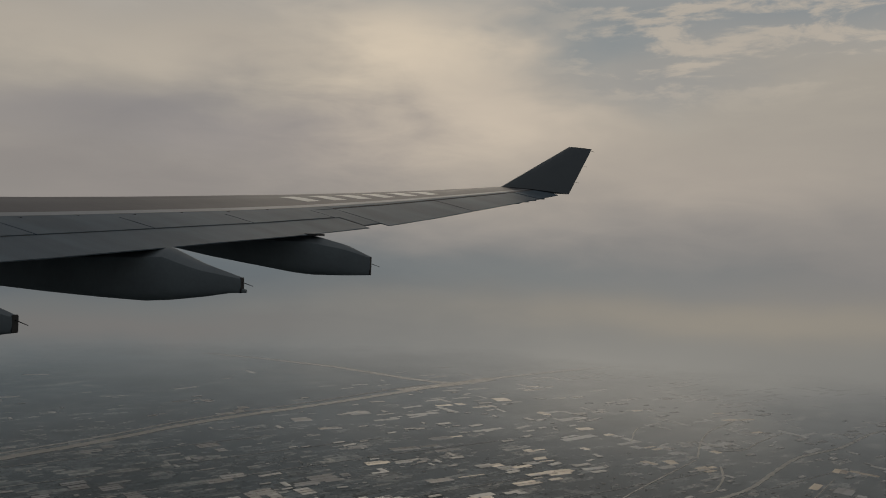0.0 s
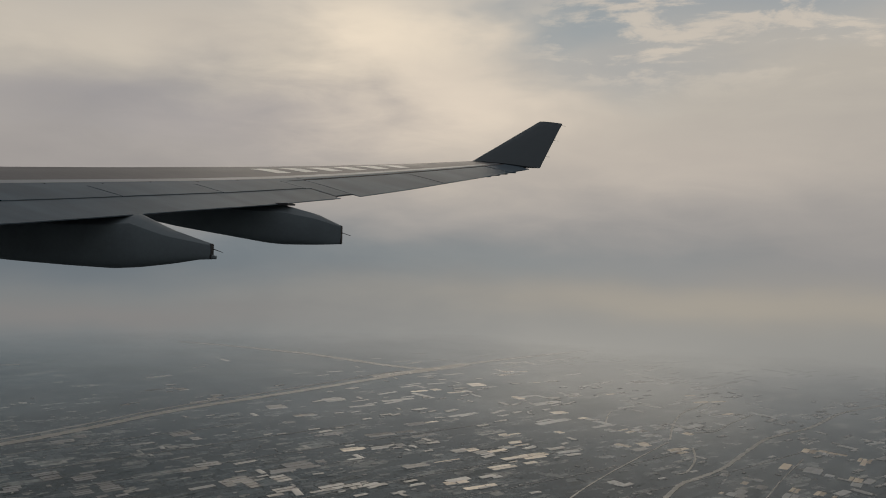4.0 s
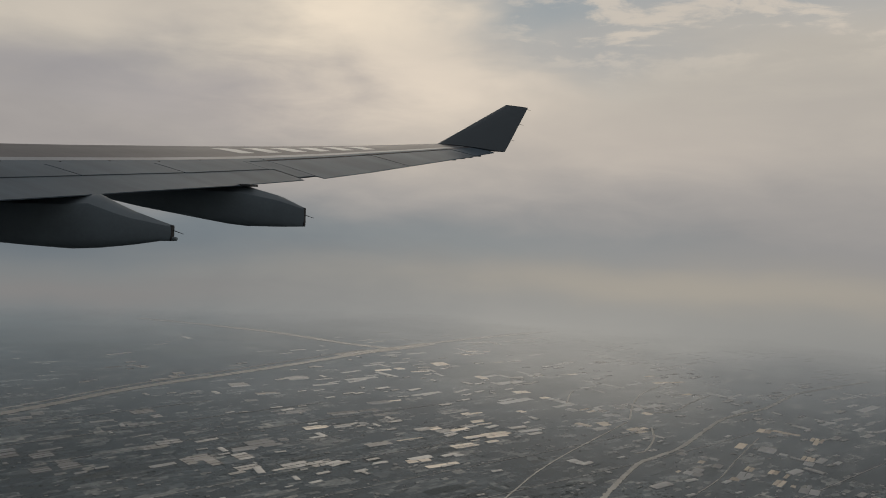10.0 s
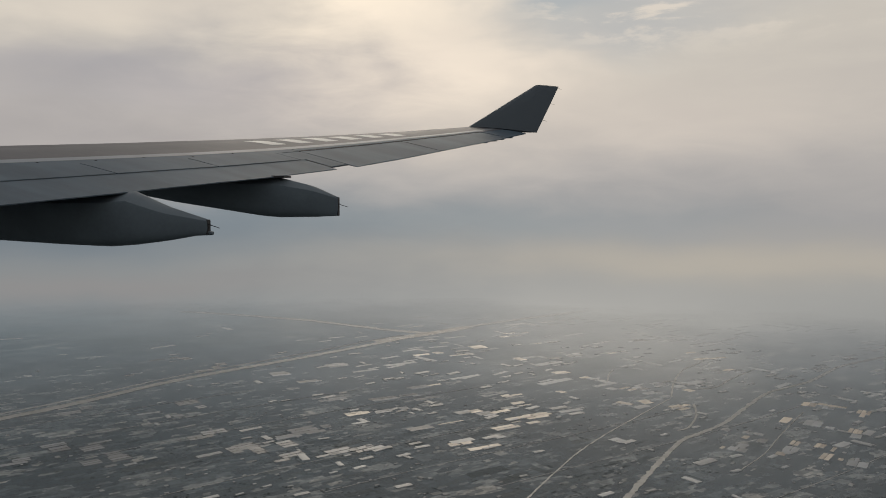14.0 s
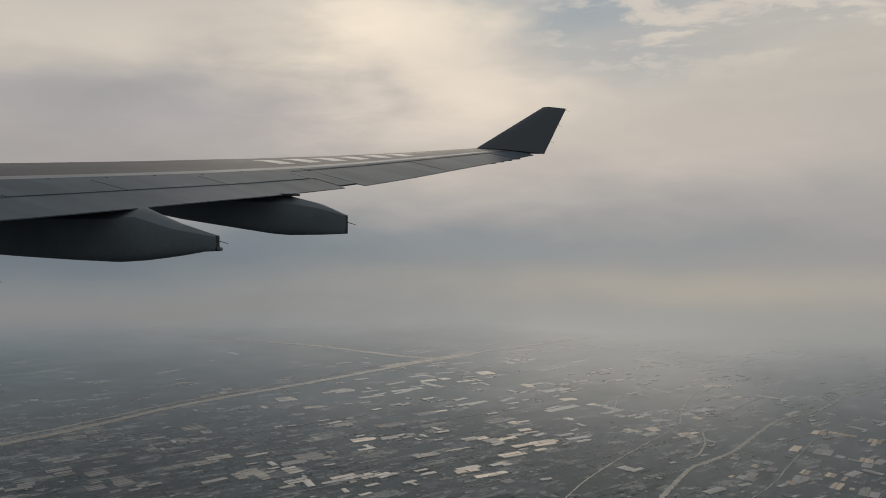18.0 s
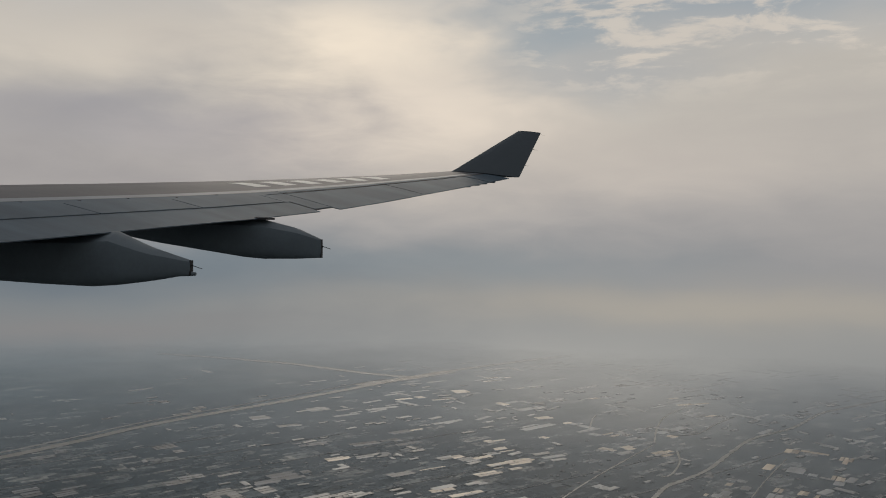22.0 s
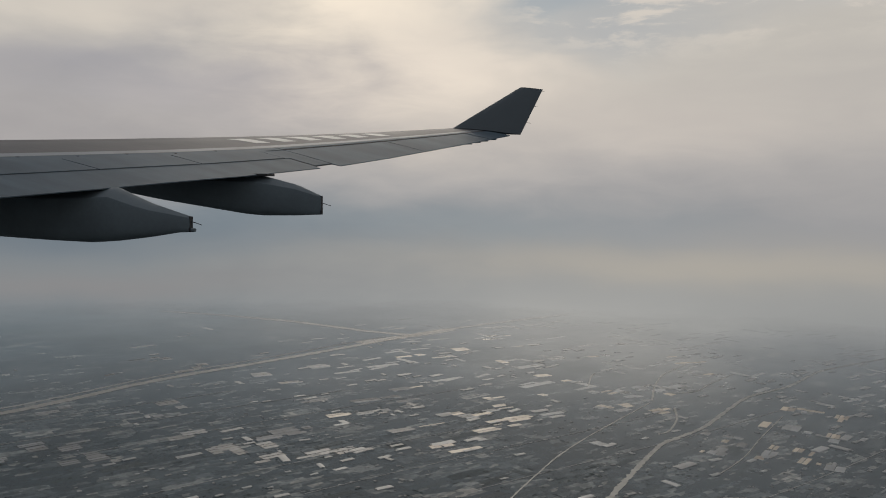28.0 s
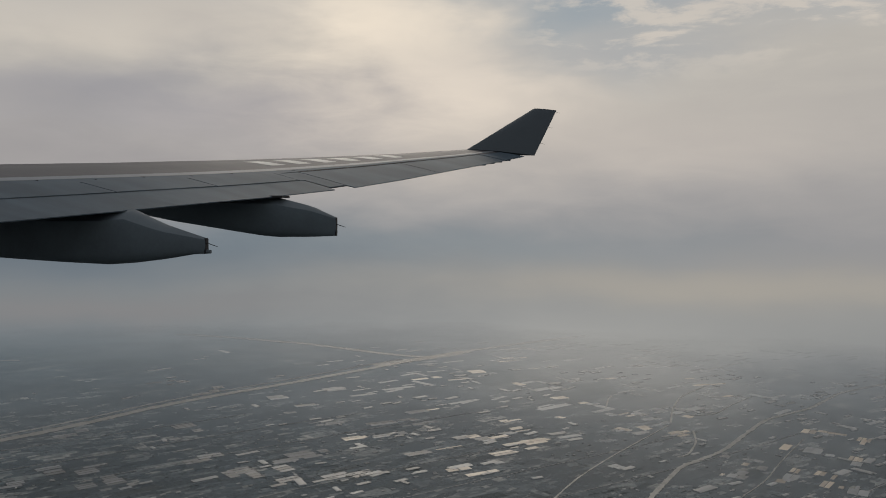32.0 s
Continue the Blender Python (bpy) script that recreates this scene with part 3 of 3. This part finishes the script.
ground = tagged(new("ground", sheet("ground", 9000, FARMLAND, 8)), "dark green and brown flat farmland", "ground", kind="structure")


def ribbon(name, points, width, z, mat, seed, wild=0.15):
    """A winding strip along a line of places, its banks uneven."""
    rnd = random.Random(seed)
    pts = [Vector((*p, 0)) for p in points]
    line = []
    for i in range(len(pts) - 1):
        p0, p1, p2, p3 = pts[max(i - 1, 0)], pts[i], pts[i + 1], pts[min(i + 2, len(pts) - 1)]
        for s in range(22):
            t = s / 22
            line.append(0.5 * (2 * p1 + (p2 - p0) * t + (2 * p0 - 5 * p1 + 4 * p2 - p3) * t * t + (3 * p1 - p0 - 3 * p2 + p3) * t ** 3))
    line.append(pts[-1])
    verts, faces = [], []
    for i, p in enumerate(line):
        way = (line[min(i + 1, len(line) - 1)] - line[max(i - 1, 0)]).normalized()
        side = Vector((-way.y, way.x, 0))
        for s in (-1, 1):
            q = p + side * s * width / 2 * (1 + rnd.uniform(-wild, wild))
            verts.append((q.x, q.y, z))
            verts.append((q.x, q.y, -1.0))
    for i in range(len(line) - 1):
        a = i * 4
        faces += [(a, a + 2, a + 6, a + 4), (a + 1, a, a + 4, a + 5), (a + 2, a + 3, a + 7, a + 6)]
    return mesh_of(name, verts, faces, mat)


RIVER = ((-1723, 1723), (-1655, 1929), (-1588, 2070), (-1522, 2239), (-1452, 2438), (-1353, 2633), (-1233, 2834), (-1101, 3072), (-985, 3293), (-880, 3491), (-799, 3634), (-681, 3831), (-428, 4173), (-163, 4493))
BRANCH = ((-800, 3590), (-900, 3600), (-1032, 3636), (-1222, 3719), (-1492, 3840), (-1691, 3891), (-1900, 3944), (-2108, 3981), (-2283, 4006))
SECOND = ((-20, 1560), (30, 1747), (68, 1875), (111, 2017), (150, 2128), (204, 2206), (270, 2314), (355, 2516), (424, 2671), (488, 2762), (596, 2892), (710, 3098), (768, 3190), (917, 3351), (1114, 3546))
tagged(new("river", ribbon("river", RIVER, 34, 0.5, RIVER_WATER, 1, 0.16)), "wide pale silty river across the plain", "river", kind="structure")
tagged(new("river", ribbon("river", BRANCH, 44, 0.45, RIVER_WATER, 2, 0.2)), "side arm of the pale silty river", "river", kind="structure")
tagged(new("river", ribbon("river", SECOND, 12.5, 0.5, CANAL_WATER, 3, 0.4)), "narrow winding pale river between fields", "river", kind="structure")
POOL = ((-1000, 3330), (-930, 3440), (-850, 3545), (-770, 3670), (-700, 3790))
tagged(new("river", ribbon("river", POOL, 70, 0.42, RIVER_WATER, 5, 0.25)), "broad pale pool where the river arms meet", "river", kind="structure")
LEVEE = tuple((x - 50 + 8 * math.sin(y / 300), y + 26) for x, y in RIVER[:10])
tagged(new("levee_road", ribbon("levee_road", LEVEE, 13, 0.6, ROAD, 4, 0.25)), "pale levee road beside the wide river", "road", kind="structure")
CANALS = (
    ((-200, 1560), (-159, 1738), (-136, 1828), (-95, 1978), (-20, 2180), (139, 2554)),
    ((145, 2577), (165, 2792), (202, 2979), (266, 3124), (303, 3207)), ((142, 2207), (172, 2247), (201, 2373), (204, 2501)),
    ((197, 2694), (285, 2738), (352, 2878), (447, 3056)), ((-48, 2742), (-43, 2875), (-32, 2943)),
    ((261, 1919), (327, 2045), (395, 2225), (496, 2472)),
)
for n, line in enumerate(CANALS):
    tagged(new("canal", ribbon("canal", line, (4.0, 6.0, 6.0, 4.5, 5.0, 3.0)[n], 0.4, CANAL_WATER, 10 + n, 0.4)), "thin pale canal between plots", "canal", group="canals", kind="structure")


def dry(spots):
    """Which places lie clear of rivers and canals."""
    clear = np.ones(len(spots), bool)
    for line, reach in ((RIVER, 55), (BRANCH, 55), (SECOND, 24), *((c, 14) for c in CANALS)):
        for a, b in zip(line, line[1:]):
            a, b = np.array(a, float), np.array(b, float)
            t = np.clip(((spots - a) @ (b - a)) / ((b - a) @ (b - a)), 0, 1)
            clear &= np.hypot(*(spots - a - t[:, None] * (b - a)).T) > reach
    return clear


# ---- ponds and sheds: unit shapes, sized by their things ----
def box_faces():
    return [(0, 1, 2, 3), (4, 7, 6, 5), (0, 4, 5, 1), (1, 5, 6, 2), (2, 6, 7, 3), (3, 7, 4, 0)]


def unit_box(name, mat, z0, z1, inset=0.0):
    h = 0.5 - inset
    verts = [(-h, -h, z0), (h, -h, z0), (h, h, z0), (-h, h, z0), (-h, -h, z1), (h, -h, z1), (h, h, z1), (-h, h, z1)]
    return mesh_of(name, verts, box_faces(), mat)


def unit_roof(name, mat, ridges):
    """Gables side by side, along x."""
    verts, faces = [], []
    for r in range(ridges):
        y0, y1 = -0.52 + 1.04 * r / ridges, -0.52 + 1.04 * (r + 1) / ridges
        a = len(verts)
        for x in (-0.52, 0.52):
            verts += [(x, y0, 0.82), (x, (y0 + y1) / 2, 1.0), (x, y1, 0.82), (x, y0, 0.76), (x, y1, 0.76)]
        faces += [(a, a + 5, a + 6, a + 1), (a + 1, a + 6, a + 7, a + 2), (a, a + 1, a + 2, a + 4, a + 3), (a + 5, a + 8, a + 9, a + 7, a + 6), (a + 3, a + 8, a + 5, a), (a + 2, a + 7, a + 9, a + 4), (a + 3, a + 4, a + 9, a + 8)]
    return mesh_of(name, verts, faces, mat)


SHED_WALL = unit_box("wall", WALL, 0.0, 0.8)
ROOFS = [unit_roof("roof", ROOF, 1), unit_roof("roof", ROOF, 2), unit_roof("roof", ROOF_DULL, 1), unit_roof("roof", ROOF_DULL, 3), unit_roof("roof", ROOF_SHADED, 1), unit_roof("roof", ROOF_SHADED, 2)]
for roof in ROOFS:
    roof["look"] = {ROOF: "pale cream", ROOF_DULL: "weathered grey", ROOF_SHADED: "shade-darkened"}[roof.materials[0]]
POND_BANK = unit_box("bank", BANK, -0.5, 0.35)
POND_TOP = unit_box("water", POND_WATER, 0.1, 0.42, 0.03)
GRID = radians(49)
taken = []


def free(x, y, size):
    for a, b, s in taken:
        if abs(a - x) + abs(b - y) < (s + size) * 0.52:
            return False
    taken.append((x, y, size))
    return True


def set_down(kind, x, y, length, width, tall, turn, label, group, parts):
    base = tagged(new(kind), label, kind, group)
    base.matrix_world = Matrix.LocRotScale((x, y, 0.0), Euler((0, 0, turn)), (length, width, tall))
    for name, data in parts:
        part(name, data, base)


# estates: centre and number of sheds, district by district
SUNNY_ROWS = (
    (-193, 2572, 3), (-339, 2493, 4), (-283, 2381, 5), (-226, 2292, 5), (-371, 2270, 6), (-240, 2206, 5), (-160, 2344, 4), (-457, 2150, 3), (-422, 2290, 3),
    (-596, 2588, 3), (-682, 2398, 4), (-615, 2277, 4), (-551, 2429, 3), (-699, 2225, 3), (-867, 2320, 4), (-756, 2064, 5), (-783, 1993, 3), (-617, 2450, 3),
    (-308, 2062, 2), (-404, 1966, 3), (-334, 1959, 2))
WORKS = (
    (26, 2654, 6), (115, 2755, 5), (124, 2572, 5), (196, 2678, 4), (174, 2474, 5), (-23, 2448, 4), (57, 2500, 4), (-37, 2330, 2), (-12, 2091, 2), (24, 2439, 3),
    (569, 2540, 7), (486, 2353, 6), (581, 2294, 5), (405, 2140, 6), (487, 2113, 5), (339, 2048, 5), (512, 2017, 4), (313, 2216, 4), (657, 2510, 4), (254, 2059, 4))
FAR_ROWS = (
    (-443, 3610, 4), (-377, 3079, 3), (-598, 3119, 3), (-247, 3132, 3), (-1, 3307, 3), (294, 3215, 3), (56, 3582, 2), (-563, 3300, 3), (-350, 3416, 3), (264, 3346, 2),
    (-198, 2876, 2), (301, 2983, 3), (-119, 2812, 2), (-691, 3144, 3), (388, 3023, 2), (-980, 2851, 3), (-1000, 2560, 3), (-1157, 2640, 3))
rnd = random.Random(7)


def estate(cx, cy, count, lean, long, wide, roofs):
    """Sheds side by side in one or two short rows."""
    done, row = 0, 0
    while done < count:
        strips = min(count - done, rnd.choice((1, 2, 2, 3)))
        width, length = rnd.uniform(*wide), rnd.uniform(*long)
        u0, roof, tall = rnd.uniform(-0.4, 0.4) * length, rnd.choice(roofs), rnd.uniform(2.0, 2.7)
        u0 += (row % 2) * length * rnd.choice((-1, 1))
        v0 = (row // 2) * width * 3.1
        for q in range(strips):
            u, v = u0 + rnd.uniform(-4, 4), v0 + (q - strips / 2) * (width + rnd.uniform(1.0, 3.5))
            x, y = cx + u * math.cos(lean) - v * math.sin(lean), cy + u * math.sin(lean) + v * math.cos(lean)
            done += 1
            here = length * rnd.uniform(0.8, 1.0)
            if dry(np.array([[x, y]]))[0] and free(x, y, width * 1.3):
                set_down("shed", x, y, here, width, tall, lean, f"long low shed with a {roof['look']} sheet roof in a row" if strips > 1 else f"single long low shed with a {roof['look']} sheet roof", "factory sheds", (("wall", SHED_WALL), ("roof", roof)))
        row += 1


for cx, cy, count in SUNNY_ROWS:
    # forward of x = -500 most roofs carry the painted cloud shade
    estate(cx, cy, count, radians(44) + rnd.uniform(-0.06, 0.06), (22, 92), (7, 20), (ROOFS[0], ROOFS[0], ROOFS[1], ROOFS[2]) if cx > -500 else (ROOFS[4], ROOFS[4], ROOFS[5], ROOFS[2], ROOFS[0]))
for cx, cy, count in WORKS:
    estate(cx, cy, count, (radians(47) if cx < 240 else radians(66)) + rnd.uniform(-0.07, 0.07), (18, 62), (8, 24), (ROOFS[0], ROOFS[1], ROOFS[2], ROOFS[3]))
for cx, cy, count in FAR_ROWS:
    estate(cx, cy, count, radians(38) + rnd.uniform(-0.1, 0.1), (26, 88), (9, 24), (ROOFS[0], ROOFS[0], ROOFS[2]))

PONDS = ((-1068, 1896, 4), (-1126, 1696, 6), (-910, 1826, 4), (-797, 1829, 5), (-1318, 1778, 5), (-1221, 2169, 2), (-1234, 2101, 2), (-1484, 2127, 2), (-1335, 1660, 3), (-667, 1859, 3), (-1000, 1990, 3), (-1400, 2700, 4), (-1650, 2800, 4), (-1700, 2500, 3))
for cx, cy, count in PONDS:
    lean = GRID + rnd.uniform(-0.1, 0.1)
    for _ in range(count):
        u, v = rnd.gauss(0, 42), rnd.gauss(0, 34)
        x, y = cx + u * math.cos(lean) - v * math.sin(lean), cy + u * math.sin(lean) + v * math.cos(lean)
        length, width, strips = rnd.uniform(26, 70), rnd.uniform(10, 20), rnd.choice((1, 2, 3))
        if dry(np.array([[x, y]]))[0] and free(x, y, width * strips):
            for q in range(strips):
                off = (q - strips / 2) * (width + 2.5)
                set_down("pond", x - off * math.sin(lean), y + off * math.cos(lean), length, width, 1.0, lean, "flat pale fish pond with earth banks", "fish ponds", (("bank", POND_BANK), ("water", POND_TOP)))


# ---- what nobody could count: far sheds, houses, trees ----
def scatter(name, count, seed, mat, shape, label, category, reach=4400, near=0):
    rs = np.random.RandomState(seed)
    verts0, faces0 = shape
    verts0 = np.array(verts0, float)
    k = len(verts0)
    spots = rs.uniform(0, 1, (count * 9, 2))
    spots = np.stack([-2600 + 4600 * spots[:, 0], 1350 + 3500 * spots[:, 1]], 1)
    # villages and woods gather in strings along the plots
    u = spots[:, 0] * math.cos(GRID) + spots[:, 1] * math.sin(GRID)
    v = -spots[:, 0] * math.sin(GRID) + spots[:, 1] * math.cos(GRID)
    like = 0.5 + 0.5 * np.sin(v / 61.0 + 2.0 * np.sin(u / 340.0 + seed)) * np.sin(u / 173.0 + 1.7 * np.sin(v / 210.0))
    like *= np.clip((spots[:, 0] + 1900) / 1300, 0.4, 1.0)
    spots = spots[rs.uniform(0, 1, len(spots)) < like ** 2.5]
    spots = spots[(np.hypot(*spots.T) < reach) & (np.hypot(*spots.T) > near)]
    spots = spots[dry(spots)][:count]
    count = len(spots)
    out = []
    for n, (x, y) in enumerate(spots):
        a = GRID + rs.normal(0, 0.1) + (math.pi / 2 if rs.rand() < 0.2 else 0)
        s = rs.uniform(0.35, 1.1) + 0.9 * rs.rand() ** 4
        c, d = math.cos(a) * s, math.sin(a) * s
        p = verts0.copy()
        p[:, 0], p[:, 1] = x + verts0[:, 0] * c - verts0[:, 1] * d, y + verts0[:, 0] * d + verts0[:, 1] * c
        p[:, 2] *= rs.uniform(0.7, 1.3)
        out.append(p)
    verts = np.concatenate(out)
    faces = [tuple(i + n * k for i in f) for n in range(count) for f in faces0]
    me = bpy.data.meshes.new(name)
    me.from_pydata(verts.tolist(), [], faces)
    me.materials.append(mat)
    tagged(new(name, me), label, category, kind="stuff")


def shed_shape(length, width, tall):
    a, b = length / 2, width / 2
    verts = [(-a, -b, 0), (a, -b, 0), (a, b, 0), (-a, b, 0), (-a, -b, tall), (a, -b, tall), (a, b, tall), (-a, b, tall), (-a, 0, tall * 1.35), (a, 0, tall * 1.35)]
    return verts, [(0, 1, 5, 4), (2, 3, 7, 6), (4, 5, 9, 8), (6, 7, 8, 9), (0, 4, 8, 7, 3), (1, 2, 6, 9, 5)]


def hedge_shape():
    verts, faces = [], []
    for q in range(8):
        x, w, h = -14 + 4 * q, 1.6 + 0.9 * math.sin(q * 2.3), 1.3 + 0.5 * math.sin(q * 1.7)
        verts += [(x, -w, 0.0), (x + 0.8, -0.4 * w, h), (x - 0.5, 0.5 * w, 0.9 * h), (x, w, 0.0)]
    for q in range(7):
        for k in range(3):
            a = 4 * q + k
            faces.append((a, a + 1, a + 5, a + 4))
    faces += [(0, 1, 2, 3), (28, 31, 30, 29)]
    return verts, faces


def clump_shape():
    verts, faces = [], []
    for q in range(6):
        a = math.tau * q / 6
        verts += [(4.0 * math.cos(a), 3.2 * math.sin(a), 0.1), (2.6 * math.cos(a + 0.4), 2.5 * math.sin(a + 0.4), 1.1)]
    verts.append((0.4, 0.2, 1.6))
    for q in range(6):
        a, b = 2 * q, 2 * ((q + 1) % 6)
        faces += [(a, b, b + 1, a + 1), (a + 1, b + 1, 12)]
    return verts, faces


def plot_shape(length, width):
    a, b, h = length / 2, width / 2, 0.32
    verts = [(-a, -b, 0), (a, -b, 0), (a * 0.97, b, 0), (-a, b, 0), (-a, -b, h), (a, -b, h), (a * 0.97, b, h), (-a, b, h)]
    return verts, [(4, 5, 6, 7), (0, 1, 5, 4), (1, 2, 6, 5), (2, 3, 7, 6), (3, 0, 4, 7)]


scatter("field_plots", 450, 21, PLOTS, plot_shape(58, 18), "narrow dull green and straw field plots", "fields", 2500)
scatter("flooded_paddies", 420, 31, PADDY, plot_shape(80, 17), "pale flooded paddies in strips far off", "fields", 4250, 2700)
scatter("far_sheds", 650, 3, ROOF_FAR, shed_shape(34, 13, 1.8), "scattered pale shed roofs far over the plain", "sheds", 3500)
scatter("village_houses", 1800, 5, HOUSE, shed_shape(9, 6, 1.35), "strings of small village houses among plots", "houses", 2400)
scatter("hedges", 900, 15, WOODS, hedge_shape(), "dark hedge lines between plots", "hedges", 2500)
scatter("woods", 4000, 9, WOODS, clump_shape(), "dark tree clumps between plots", "trees", 2500)
for n in range(10):
    x0, y0 = -1900 + 330 * n, 1500 + 90 * (n % 3)
    lane = [(x0 + u * math.cos(GRID) + 14 * math.sin(u / 260 + n), y0 + u * math.sin(GRID)) for u in range(0, 1300, 100)]
    tagged(new("road", ribbon("road", lane, 2.2, 0.36, ROAD, 40 + n, 0.1)), "pale country road between plots", "road", group="country roads", kind="structure")
